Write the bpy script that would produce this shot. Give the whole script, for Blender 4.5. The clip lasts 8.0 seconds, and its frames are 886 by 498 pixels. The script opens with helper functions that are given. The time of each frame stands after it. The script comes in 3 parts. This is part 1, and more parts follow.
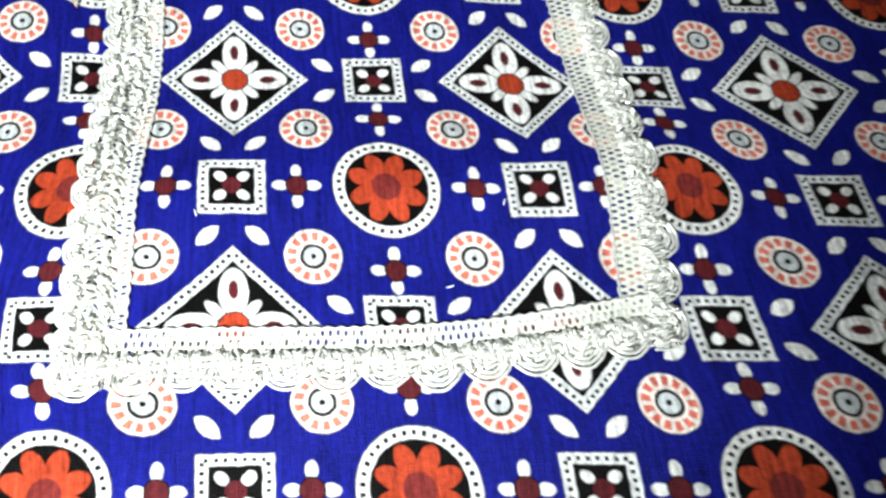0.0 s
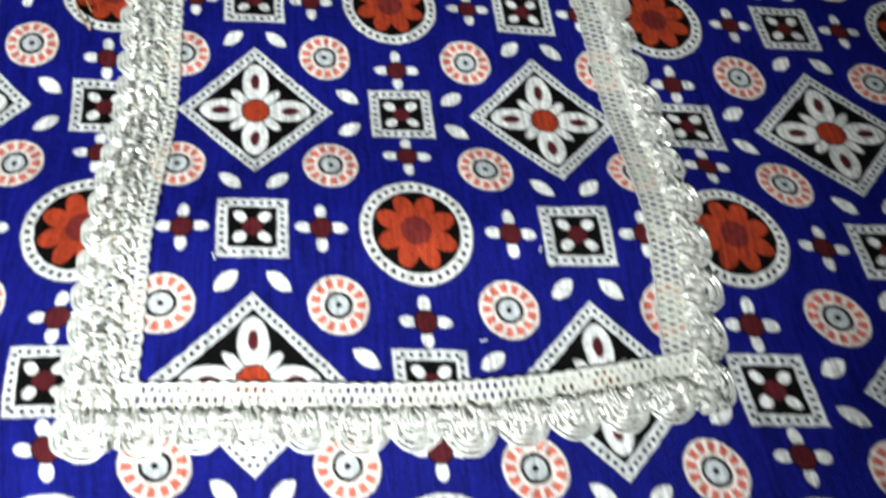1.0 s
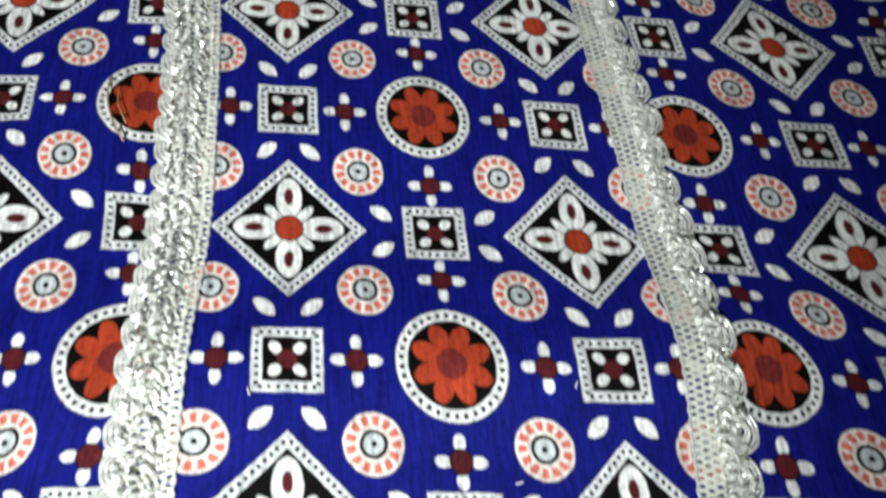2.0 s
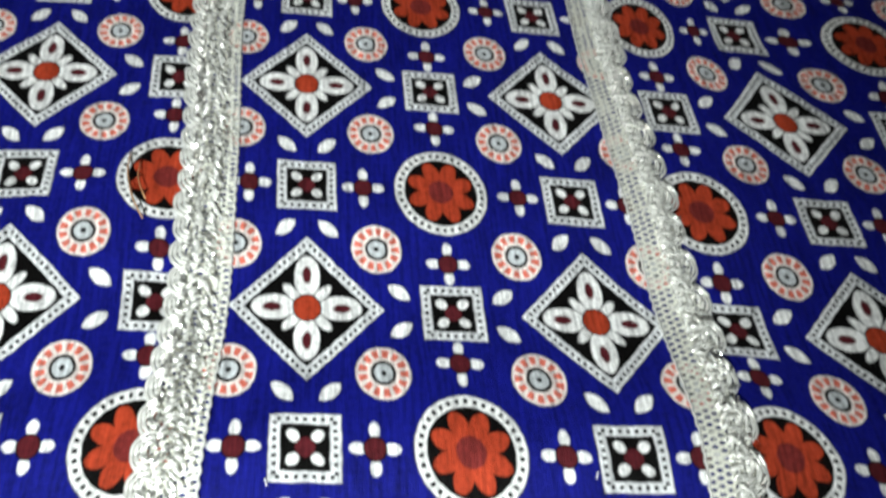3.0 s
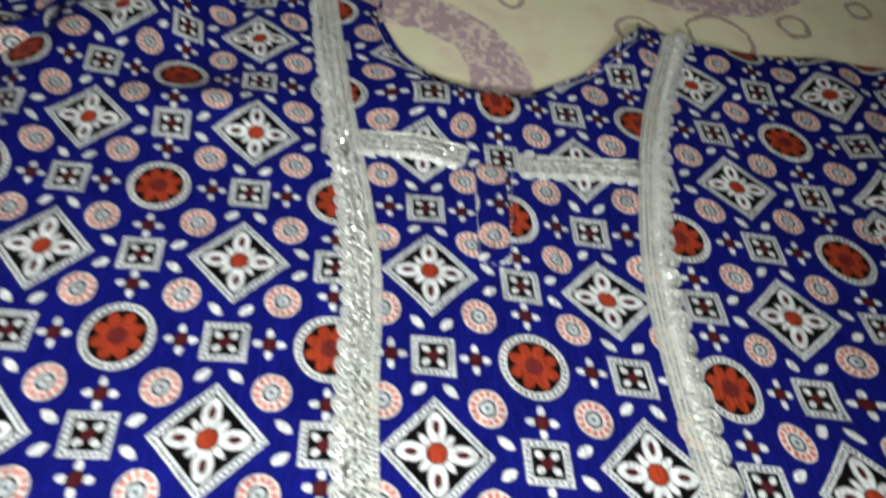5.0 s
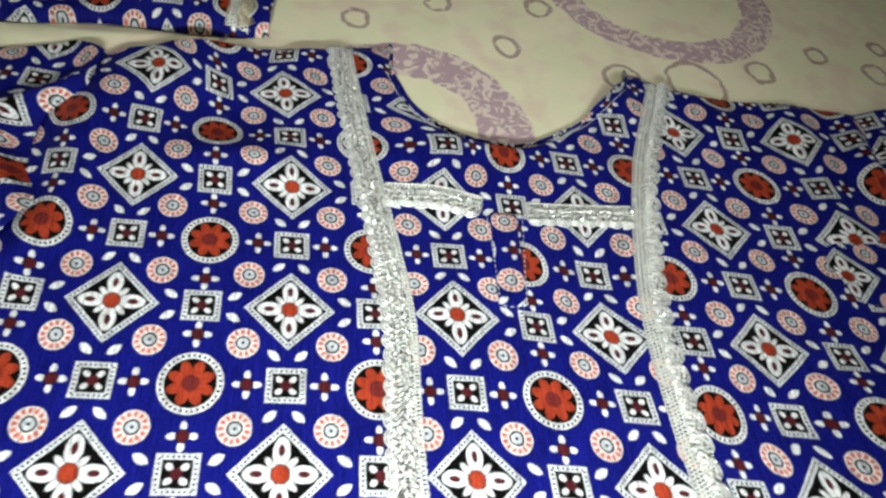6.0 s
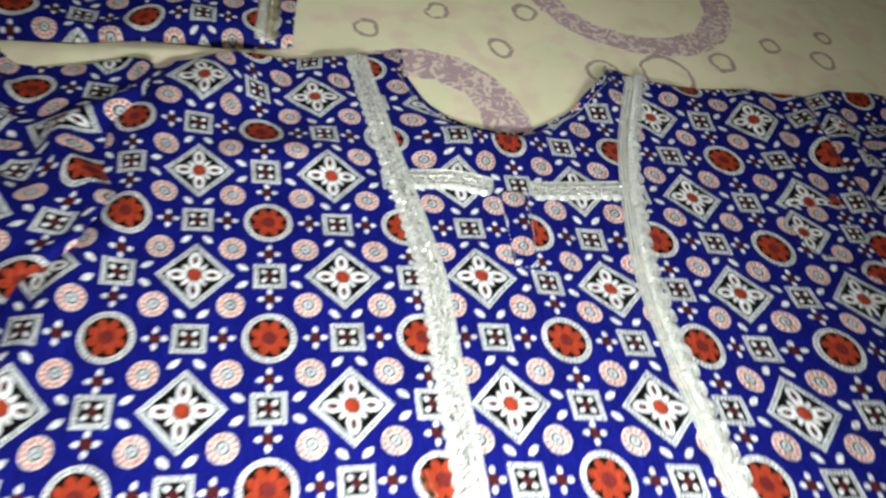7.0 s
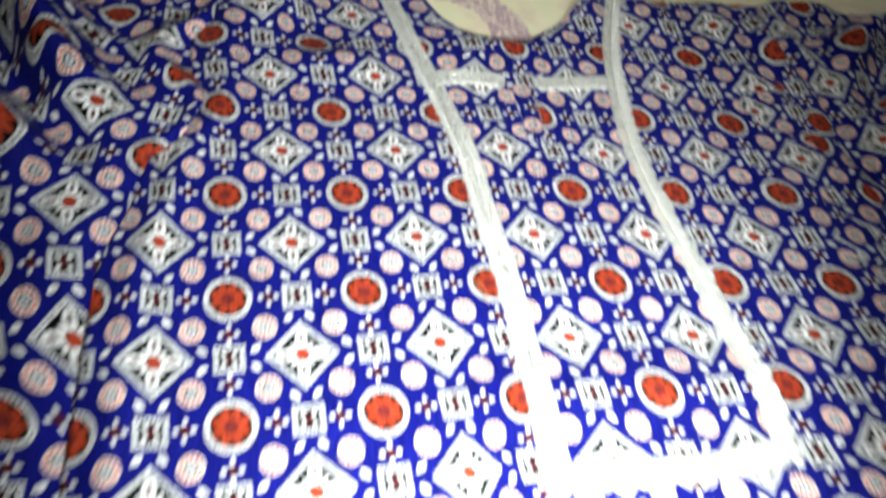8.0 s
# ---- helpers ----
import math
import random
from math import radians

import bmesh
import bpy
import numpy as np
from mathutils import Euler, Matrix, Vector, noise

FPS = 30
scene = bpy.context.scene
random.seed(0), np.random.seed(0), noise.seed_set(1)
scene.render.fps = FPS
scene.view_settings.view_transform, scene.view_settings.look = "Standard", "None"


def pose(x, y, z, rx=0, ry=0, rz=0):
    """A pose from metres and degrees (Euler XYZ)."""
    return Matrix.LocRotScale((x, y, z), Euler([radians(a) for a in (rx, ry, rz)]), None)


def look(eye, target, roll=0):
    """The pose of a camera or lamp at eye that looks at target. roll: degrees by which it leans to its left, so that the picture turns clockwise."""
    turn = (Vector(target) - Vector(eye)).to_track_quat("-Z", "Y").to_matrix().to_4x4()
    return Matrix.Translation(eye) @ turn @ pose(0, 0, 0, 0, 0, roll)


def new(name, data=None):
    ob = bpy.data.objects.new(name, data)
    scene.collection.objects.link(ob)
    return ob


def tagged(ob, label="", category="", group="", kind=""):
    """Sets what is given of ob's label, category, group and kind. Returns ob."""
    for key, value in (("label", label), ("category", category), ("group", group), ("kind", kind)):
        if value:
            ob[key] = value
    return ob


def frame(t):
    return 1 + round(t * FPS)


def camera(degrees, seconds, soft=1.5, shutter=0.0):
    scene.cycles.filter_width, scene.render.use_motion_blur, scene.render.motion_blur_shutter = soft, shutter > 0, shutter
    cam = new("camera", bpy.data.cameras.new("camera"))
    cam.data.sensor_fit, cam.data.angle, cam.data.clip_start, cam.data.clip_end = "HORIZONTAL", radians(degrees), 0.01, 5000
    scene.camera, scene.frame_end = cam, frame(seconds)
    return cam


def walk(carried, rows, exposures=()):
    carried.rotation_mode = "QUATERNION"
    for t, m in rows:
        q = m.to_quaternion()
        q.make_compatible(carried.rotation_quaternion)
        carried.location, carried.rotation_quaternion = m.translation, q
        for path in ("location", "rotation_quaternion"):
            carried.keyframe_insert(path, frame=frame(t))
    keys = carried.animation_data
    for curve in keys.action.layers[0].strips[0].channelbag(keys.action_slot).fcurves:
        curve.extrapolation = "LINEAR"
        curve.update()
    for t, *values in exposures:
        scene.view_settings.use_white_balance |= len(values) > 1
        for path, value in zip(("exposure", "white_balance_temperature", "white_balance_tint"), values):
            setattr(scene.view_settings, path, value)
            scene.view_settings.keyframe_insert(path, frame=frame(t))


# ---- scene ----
cam = camera(67.19, 8.0, soft=2.5, shutter=0.9)
PATH = [
    (0, (0.00093, -0.10941, 0.1945), (0.18766, 0.69742, -1.62598), 9.035),
    (0.5, (-0.00254, -0.1057, 0.18445), (0.17218, 0.72499, -1.62647), 8.164),
    (1, (-0.00882, -0.09133, 0.18793), (0.19333, 0.72769, -1.62544), 10.970),
    (1.5, (-0.01883, -0.07222, 0.18908), (0.17374, 0.76223, -1.61829), 10.992),
    (1.7, (-0.01945, -0.06582, 0.19529), (0.18502, 0.77642, -1.60716), 11.838),
    (2.8, (-0.02929, -0.03947, 0.20558), (0.21249, 0.83633, -1.57614), 14.293),
    (3, (-0.02869, -0.03966, 0.20766), (0.20319, 0.88448, -1.5508), 13.152),
    (3.5, (-0.03447, -0.02804, 0.21382), (0.20915, 0.9333, -1.52298), 13.918),
    (4, (-0.04305, -0.01077, 0.22391), (0.22392, 1.0254, -1.46579), 14.823),
    (4.5, (-0.05666, 0.01329, 0.24814), (0.21185, 1.16465, -1.36502), 14.779),
    (5, (-0.08479, 0.02945, 0.27737), (0.10633, 1.28985, -1.2637), 11.513),
    (5.2, (-0.0957, 0.03252, 0.29056), (0.11823, 1.29395, -1.24666), 12.478),
    (6.3, (-0.13524, 0.0146, 0.33182), (0.18347, 1.25611, -1.20346), 14.372),
    (6.5, (-0.13959, 0.00515, 0.33563), (0.18746, 1.24107, -1.2024), 14.002),
    (7, (-0.17211, -0.0354, 0.3648), (0.20026, 1.21162, -1.15384), 14.284),
    (7.5, (-0.21132, -0.0896, 0.37961), (0.1915, 1.15197, -1.13572), 13.477),
    (8, (-0.244, -0.166, 0.408), (0.197, 0.981, -1.170), 14.8),
]
EXPOSURES = [(0.0, -0.1), (0.5, -0.4), (1.5, -0.7), (3.0, -0.5), (4.0, -0.25), (5.0, 0.15), (6.5, 0.65), (8.0, 0.65)]
walk(cam, [(t, look(eye, target, roll)) for t, eye, target, roll in PATH], EXPOSURES)


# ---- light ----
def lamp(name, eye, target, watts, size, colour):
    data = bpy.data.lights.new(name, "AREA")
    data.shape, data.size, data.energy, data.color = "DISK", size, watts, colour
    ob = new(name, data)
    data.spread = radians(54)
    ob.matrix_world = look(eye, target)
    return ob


beam = bpy.data.lights.new("torch_lamp", "SPOT")
beam.energy, beam.color, beam.shadow_soft_size = 23.0, (0.93, 1.0, 0.98), 0.022
beam.spot_size, beam.spot_blend = radians(84), 1.0
new("torch_lamp", beam).matrix_world = look((-0.12, -0.28, 0.31), (-0.11, 0.0, 0.0))
# added fill from overhead, no fitting seen; its narrow spread dims the sides
lamp("overhead_fill", (-0.02, 0.42, 2.2), (-0.01, 0.43, 0.0), 0.85, 0.2, (0.97, 1.0, 0.92))
room = bpy.data.worlds.new("room")
room.use_nodes = True
room.node_tree.nodes["Background"].inputs[0].default_value = (0.5, 0.48, 0.45, 1)
room.node_tree.nodes["Background"].inputs[1].default_value = 0.01
scene.world = room


# ---- materials ----
class Val:
    """A number in a shader: arithmetic on it adds Math nodes."""

    def __init__(self, tree, socket):
        self.tree, self.socket = tree, socket

    def op(self, kind, *others, clamp=False):
        node = self.tree.nodes.new("ShaderNodeMath")
        node.operation, node.use_clamp = kind, clamp
        for slot, v in zip(node.inputs, (self, *others)):
            if isinstance(v, Val):
                self.tree.links.new(v.socket, slot)
            else:
                slot.default_value = v
        return Val(self.tree, node.outputs[0])

    def __add__(self, o): return self.op("ADD", o)
    def __sub__(self, o): return self.op("SUBTRACT", o)
    def __mul__(self, o): return self.op("MULTIPLY", o)
    def __truediv__(self, o): return self.op("DIVIDE", o)
    def __abs__(self): return self.op("ABSOLUTE")
    def rsub(self, n): return (self * -1.0) + n
    def least(self, o): return self.op("MINIMUM", o)
    def most(self, o): return self.op("MAXIMUM", o)
    def length(self, o): return (self * self + o * o).op("SQRT")
    def below(self, edge, soft): return self.op("MULTIPLY_ADD", -1.0 / soft, edge / soft + 0.5, clamp=True)
    def above(self, edge, soft): return self.op("MULTIPLY_ADD", 1.0 / soft, -edge / soft + 0.5, clamp=True)


def material(name, metallic=0.0, roughness=0.6, colour=(0.5, 0.5, 0.5)):
    m = bpy.data.materials.new(name)
    m.use_nodes = True
    shader = m.node_tree.nodes["Principled BSDF"]
    shader.inputs["Base Color"].default_value = (*colour, 1)
    shader.inputs["Metallic"].default_value = metallic
    shader.inputs["Roughness"].default_value = roughness
    return m, m.node_tree, shader


def node(tree, kind, **sets):
    n = tree.nodes.new(kind)
    for key, v in sets.items():
        if key in n.inputs:
            if isinstance(v, bpy.types.NodeSocket):
                tree.links.new(v, n.inputs[key])
            else:
                n.inputs[key].default_value = v
    return n


def blend(tree, mask, under, over):
    n = tree.nodes.new("ShaderNodeMix")
    n.data_type = "RGBA"
    tree.links.new(mask.socket if isinstance(mask, Val) else mask, n.inputs["Factor"])
    for slot, v in ((n.inputs[6], under), (n.inputs[7], over)):
        if isinstance(v, tuple):
            slot.default_value = (*v, 1)
        else:
            tree.links.new(v, slot)
    return n.outputs[2]


def bump(tree, shader, height, distance, strength=1.0):
    n = tree.nodes.new("ShaderNodeBump")
    n.inputs["Strength"].default_value, n.inputs["Distance"].default_value = strength, distance
    tree.links.new(height, n.inputs["Height"])
    tree.links.new(n.outputs[0], shader.inputs["Normal"])


BLUE, WHITE, BLACK = (0.0055, 0.0075, 0.155), (0.80, 0.80, 0.79), (0.0024, 0.0021, 0.0021)
ORANGE, MAROON, CORAL, CREAM = (0.37, 0.045, 0.018), (0.080, 0.011, 0.015), (0.64, 0.15, 0.105), (0.78, 0.69, 0.65)
PERIOD, ROW = 100.0, 93.0


def printed_cloth():
    """Block-print cotton: medallions, diamonds, squares, rosettes and leaves on a lattice, drawn in millimetres of cloth."""
    m, tree, shader = material("printed_cotton", 0.0, 0.45)
    uv = node(tree, "ShaderNodeUVMap")
    wobble = node(tree, "ShaderNodeTexNoise", Vector=uv.outputs[0], Scale=0.25, Detail=2.0)
    shift = node(tree, "ShaderNodeVectorMath")
    shift.operation = "MULTIPLY_ADD"
    tree.links.new(wobble.outputs["Color"], shift.inputs[0])
    shift.inputs[1].default_value, shift.inputs[2].default_value = (0.9, 0.9, 0), (-0.45, -0.45, 0)
    place = node(tree, "ShaderNodeVectorMath")
    place.operation = "ADD"
    tree.links.new(uv.outputs[0], place.inputs[0])
    tree.links.new(shift.outputs[0], place.inputs[1])
    split = node(tree, "ShaderNodeSeparateXYZ", Vector=place.outputs[0])
    x = Val(tree, split.outputs[0]).op("PINGPONG", PERIOD / 2)
    y = Val(tree, split.outputs[1]).op("PINGPONG", ROW / 2)
    soft = 0.55
    edge = (0.05, 0.05, 0.10)
    colour = BLUE

    def lay(mask, paint):
        nonlocal colour
        colour = blend(tree, mask, colour, paint)

    def disc(cx, cy, r):
        return (x - cx).length(y - cy).below(r, soft)

    def oval(px, py, a, b):
        return (px / a).length(py / b).below(1.0, soft / min(a, b))

    def turned(cx, cy, dx, dy):
        px, py = x - cx, y - cy
        return px * dx + py * dy, py * dx - px * dy

    # leaves, pointed at both ends
    for cx, cy, dx, dy in ((18.2, 39.6, 0.84, -0.54), (42.5, 17.2, 0.76, -0.65)):
        px, py = turned(cx, cy, dx, dy)
        far = (py.op("ABSOLUTE") + 3.2).length(px)
        lay(far.below(5.75, soft), edge)
        lay(far.below(5.45, soft), WHITE)
    # quatrefoils
    for cx, cy in ((29.2, 0.0), (0.0, 28.3)):
        px, py = abs(x - cx), abs(y - cy)
        petal = oval(px - 5.3, py, 2.5, 1.75).most(oval(px, py - 5.3, 1.75, 2.5))
        lay(petal, WHITE)
        lay(disc(cx, cy, 3.7), BLACK)
        lay(disc(cx, cy, 3.2), MAROON)
    # rosettes
    cx, cy = 25.3, 24.0
    px, py = x - cx, y - cy
    r = px.length(py)
    turn = py.op("ARCTAN2", px)
    lay(r.below(9.2, soft), edge)
    lay(r.below(8.9, soft), CREAM)
    beads = abs((turn * (13 / 6.28319)).op("FRACT") - 0.5).below(0.30, 0.12) * abs(r - 6.7).below(1.35, soft)
    lay(beads, CORAL)
    lay(r.below(4.2, soft), BLACK)
    lay(r.below(3.1, soft), (0.55, 0.58, 0.60))
    lay(r.below(0.9, soft), BLACK)
    # squares
    for cx, cy in ((50.0, 0.0), (0.0, ROW / 2)):
        px, py = abs(x - cx) * 0.95, abs(y - cy) * 1.04
        wide, narrow = px.most(py), px.least(py)
        lay(wide.below(10.5, soft), edge)
        lay(wide.below(10.2, soft), (0.68, 0.69, 0.70))
        dots = abs((narrow / 2.5 + 0.5).op("FRACT") - 0.5).below(0.22, 0.14) * abs(wide - 8.6).below(0.62, soft)
        lay(dots, BLACK)
        lay(wide.below(7.0, soft), BLACK)
        qx, qy = px - 3.5, py - 3.5
        lay(oval((qx + qy) * 0.7071, (qx - qy) * 0.7071, 2.1, 1.6), WHITE)
        lay(px.length(py).below(2.9, soft), MAROON)
    # diamonds
    px, py = x.rsub(PERIOD / 2), y.rsub(ROW / 2)
    reach = px / 26.6 + py / 26.2
    lay(reach.below(1.0, 0.02), edge)
    lay(reach.below(0.985, 0.02), (0.68, 0.69, 0.70))
    dots = abs(((px / 26.6 - py / 26.2) * 8.0).op("FRACT") - 0.5).below(0.24, 0.14) * abs(reach - 0.90).below(0.032, 0.02)
    lay(dots, BLACK)
    lay(reach.below(0.80, 0.02), BLACK)
    small = oval((px + py) * 0.7071 - 7.3, (px - py) * 0.7071, 3.9, 1.7)
    lay(small, WHITE)
    for qx, qy in ((px, py), (py, px)):
        lay(oval(qx - 11.2, qy, 7.4, 4.4), WHITE)
        lay(oval(qx - 11.8, qy, 3.1, 1.6), MAROON)
    lay(px.length(py).below(5.0, soft), BLACK)
    lay(px.length(py).below(4.5, soft), ORANGE)
    # medallions
    r, turn = x.length(y), y.op("ARCTAN2", x)
    lay(r.below(17.7, soft), edge)
    lay(r.below(17.3, soft), (0.74, 0.74, 0.73))
    dots = abs((turn * (34 / 6.28319)).op("FRACT") - 0.5).below(0.22, 0.14) * abs(r - 15.5).below(0.75, soft)
    lay(dots, BLACK)
    lay(r.below(13.7, soft), BLACK)
    fan = (turn + 0.392699).op("PINGPONG", 0.392699)
    lay(oval(r * fan.op("COSINE") - 8.0, r * fan.op("SINE"), 4.8, 3.05), ORANGE)
    lay(r.below(4.7, soft), (0.16, 0.022, 0.02))
    # faded and uneven dye, at two scales; streaks put slub highlights into the colour
    patch = node(tree, "ShaderNodeTexNoise", Vector=uv.outputs[0], Scale=0.05, Detail=3.0)
    grain = node(tree, "ShaderNodeTexNoise", Vector=uv.outputs[0], Scale=0.55, Detail=4.0)
    streak = node(tree, "ShaderNodeMapping", Vector=uv.outputs[0])
    streak.inputs["Scale"].default_value = (0.7, 0.06, 1.0)
    warp = node(tree, "ShaderNodeTexNoise", Vector=streak.outputs[0], Scale=1.0, Detail=3.0)
    tone = (Val(tree, patch.outputs[0]) * 0.8 + Val(tree, grain.outputs[0]) * 1.1 + Val(tree, warp.outputs[0]) * 1.7 - 0.8).most(0.3)
    mixed = node(tree, "ShaderNodeVectorMath")
    mixed.operation = "SCALE"
    tree.links.new(colour, mixed.inputs[0])
    tree.links.new(tone.socket, mixed.inputs["Scale"])
    tree.links.new(mixed.outputs[0], shader.inputs["Base Color"])
    # woven relief: warp slubs run along the cloth
    stretch = node(tree, "ShaderNodeMapping", Vector=uv.outputs[0])
    stretch.inputs["Scale"].default_value = (2.6, 0.22, 1.0)
    slub = node(tree, "ShaderNodeTexNoise", Vector=stretch.outputs[0], Scale=1.0, Detail=4.0)
    across = node(tree, "ShaderNodeMapping", Vector=uv.outputs[0])
    across.inputs["Scale"].default_value = (0.3, 2.4, 1.0)
    weft = node(tree, "ShaderNodeTexNoise", Vector=across.outputs[0], Scale=1.0, Detail=3.0)
    bump(tree, shader, (Val(tree, slub.outputs[0]) + Val(tree, weft.outputs[0]) * 0.6).socket, 0.0005, 0.8)
    shader.inputs["Specular IOR Level"].default_value = 0.07
    return m


def silver(name, tint, roughness, metallic, scale):
    """Tinsel: metal thread with a fine twist and uneven brightness."""
    m, tree, shader = material(name, metallic, roughness, tint)
    at = node(tree, "ShaderNodeTexCoord")
    fine = node(tree, "ShaderNodeTexNoise", Vector=at.outputs["Object"], Scale=scale, Detail=3.0)
    wide = node(tree, "ShaderNodeTexNoise", Vector=at.outputs["Object"], Scale=140.0, Detail=2.0)
    tone = (Val(tree, fine.outputs[0]) * 0.7 + Val(tree, wide.outputs[0]) * 0.5 + 0.35).least(1.0)
    mixed = node(tree, "ShaderNodeVectorMath")
    mixed.operation = "SCALE"
    mixed.inputs[0].default_value = tint
    tree.links.new(tone.socket, mixed.inputs["Scale"])
    tree.links.new(mixed.outputs[0], shader.inputs["Base Color"])
    bump(tree, shader, fine.outputs[0], 0.0004, 0.35)
    return m


def net_tape():
    """Metallic net ribbon with small dark gaps along it; UV in millimetres along and across."""
    m, tree, shader = material("net_tape", 0.15, 0.4, (0.72, 0.72, 0.63))
    uv = node(tree, "ShaderNodeUVMap")
    split = node(tree, "ShaderNodeSeparateXYZ", Vector=uv.outputs[0])
    u, v = Val(tree, split.outputs[0]), Val(tree, split.outputs[1])
    row = (v / 2.8).op("FLOOR")
    across = abs((v / 2.8).op("FRACT") - 0.5)
    gap = (abs((u / 2.3 + row * 0.5).op("FRACT") - 0.5) + across * 0.3).below(0.26, 0.08) * across.below(0.38, 0.08)
    blotch = node(tree, "ShaderNodeTexNoise", Vector=uv.outputs[0], Scale=0.35, Detail=3.0)
    gap = gap * Val(tree, blotch.outputs[0]).above(0.36, 0.12)
    thread = node(tree, "ShaderNodeTexNoise", Vector=uv.outputs[0], Scale=1.6, Detail=3.0)
    tone = Val(tree, thread.outputs[0]) * 0.7 + 0.6
    mixed = node(tree, "ShaderNodeVectorMath")
    mixed.operation = "SCALE"
    mixed.inputs[0].default_value = (0.86, 0.86, 0.77)
    tree.links.new(tone.socket, mixed.inputs["Scale"])
    tree.links.new(mixed.outputs[0], shader.inputs["Base Color"])
    bump(tree, shader, thread.outputs[0], 0.0006, 0.8)
    hole = node(tree, "ShaderNodeBsdfTransparent")
    mix = node(tree, "ShaderNodeMixShader")
    tree.links.new((gap * 0.95).socket, mix.inputs[0])
    tree.links.new(shader.outputs[0], mix.inputs[1])
    tree.links.new(hole.outputs[0], mix.inputs[2])
    tree.links.new(mix.outputs[0], tree.nodes["Material Output"].inputs["Surface"])
    return m


def sheet_cotton():
    """Cream bedsheet with mauve rings of several sizes printed on it."""
    m, tree, shader = material("sheet_cotton", 0.0, 0.8)
    at = node(tree, "ShaderNodeTexCoord")
    warp = node(tree, "ShaderNodeTexNoise", Vector=at.outputs["Object"], Scale=45.0, Detail=3.0)
    split = node(tree, "ShaderNodeSeparateXYZ", Vector=at.outputs["Object"])
    bent = node(tree, "ShaderNodeSeparateXYZ", Vector=warp.outputs["Color"])
    x = Val(tree, split.outputs[0]) + (Val(tree, bent.outputs[0]) - 0.5) * 0.014
    y = Val(tree, split.outputs[1]) + (Val(tree, bent.outputs[1]) - 0.5) * 0.014
    cloud = node(tree, "ShaderNodeTexNoise", Vector=at.outputs["Object"], Scale=22.0, Detail=3.0)
    colour = blend(tree, Val(tree, cloud.outputs[0]).above(0.5, 0.25), (0.90, 0.81, 0.58), (0.84, 0.80, 0.54))
    blush = node(tree, "ShaderNodeTexNoise", Vector=at.outputs["Object"], Scale=31.0, Detail=2.0, W=3.0)
    colour = blend(tree, Val(tree, blush.outputs[0]).above(0.56, 0.16) * 0.45, colour, (0.80, 0.58, 0.48))
    lace = node(tree, "ShaderNodeTexNoise", Vector=at.outputs["Object"], Scale=75.0, Detail=4.0, Distortion=2.0)
    worn = Val(tree, lace.outputs[0])
    bands = ((0.175, 0.670, 0.113, 0.0165), (-0.085, 0.417, 0.077, 0.022), (0.480, 0.375, 0.092, 0.018), (-0.42, 0.66, 0.09, 0.018))
    for cx, cy, ring, half in bands:
        off = abs((x - cx).length(y - cy) - ring)
        mauve = blend(tree, worn.above(0.52, 0.05), (0.46, 0.29, 0.35), (0.78, 0.64, 0.56))
        colour = blend(tree, off.below(half, 0.002) * 0.9, colour, mauve)
    rings = ((0.0025, 0.5305, 0.014), (-0.055, 0.588, 0.014), (0.042, 0.600, 0.014), (-0.130, 0.546, 0.013), (0.252, 0.539, 0.015),
             (0.178, 0.507, 0.032), (0.105, 0.504, 0.018), (0.388, 0.560, 0.014), (0.3275, 0.5795, 0.013), (0.410, 0.607, 0.009), (-0.24, 0.487, 0.01))
    for cx, cy, ring in rings:
        off = abs((x - cx).length((y - cy) * 0.85) - ring * 0.85)
        colour = blend(tree, off.below(0.0022, 0.0014) * worn.above(0.36, 0.15) * 0.75, colour, (0.30, 0.17, 0.17))
    tree.links.new(colour, shader.inputs["Base Color"])
    weave = node(tree, "ShaderNodeTexNoise", Vector=at.outputs["Object"], Scale=900.0, Detail=2.0)
    bump(tree, shader, weave.outputs[0], 0.0004, 0.4)
    return m


def plaster(name, colour):
    m, tree, shader = material(name, 0.0, 0.85, colour)
    at = node(tree, "ShaderNodeTexCoord")
    n = node(tree, "ShaderNodeTexNoise", Vector=at.outputs["Object"], Scale=9.0, Detail=5.0)
    tree.links.new(blend(tree, n.outputs[0], tuple(c * 0.85 for c in colour), colour), shader.inputs["Base Color"])
    bump(tree, shader, n.outputs[0], 0.002, 0.3)
    return m


COTTON = printed_cloth()
TINSEL = silver("silver_tinsel", (0.98, 0.98, 0.93), 0.2, 0.42, 1800.0)
FOIL = silver("silver_foil", (0.98, 0.98, 0.95), 0.16, 0.92, 1200.0)
GOLD = silver("pale_gold_tinsel", (0.82, 0.74, 0.56), 0.3, 0.85, 2200.0)
TAPE = net_tape()
SHEET = sheet_cotton()
WALL = plaster("wall_paint", (0.42, 0.41, 0.38))
THREAD = silver("white_thread", (0.75, 0.76, 0.80), 0.7, 0.0, 1500.0)
COPPER = silver("copper_thread", (0.75, 0.42, 0.2), 0.35, 0.5, 1500.0)


# ---- helpers for meshes ----
def part(name, bm, mat, parent, label=""):
    mesh = bpy.data.meshes.new(name)
    bm.to_mesh(mesh)
    bm.free()
    mesh.materials.append(mat)
    for p in mesh.polygons:
        p.use_smooth = True
    ob = new(name, mesh)
    ob.parent = parent
    return tagged(ob, label)


def ease(t):
    t = min(1.0, max(0.0, t))
    return t * t * (3 - 2 * t)


def wrinkle(x, y, scale, seed):
    return noise.noise((x * scale, y * scale, seed))


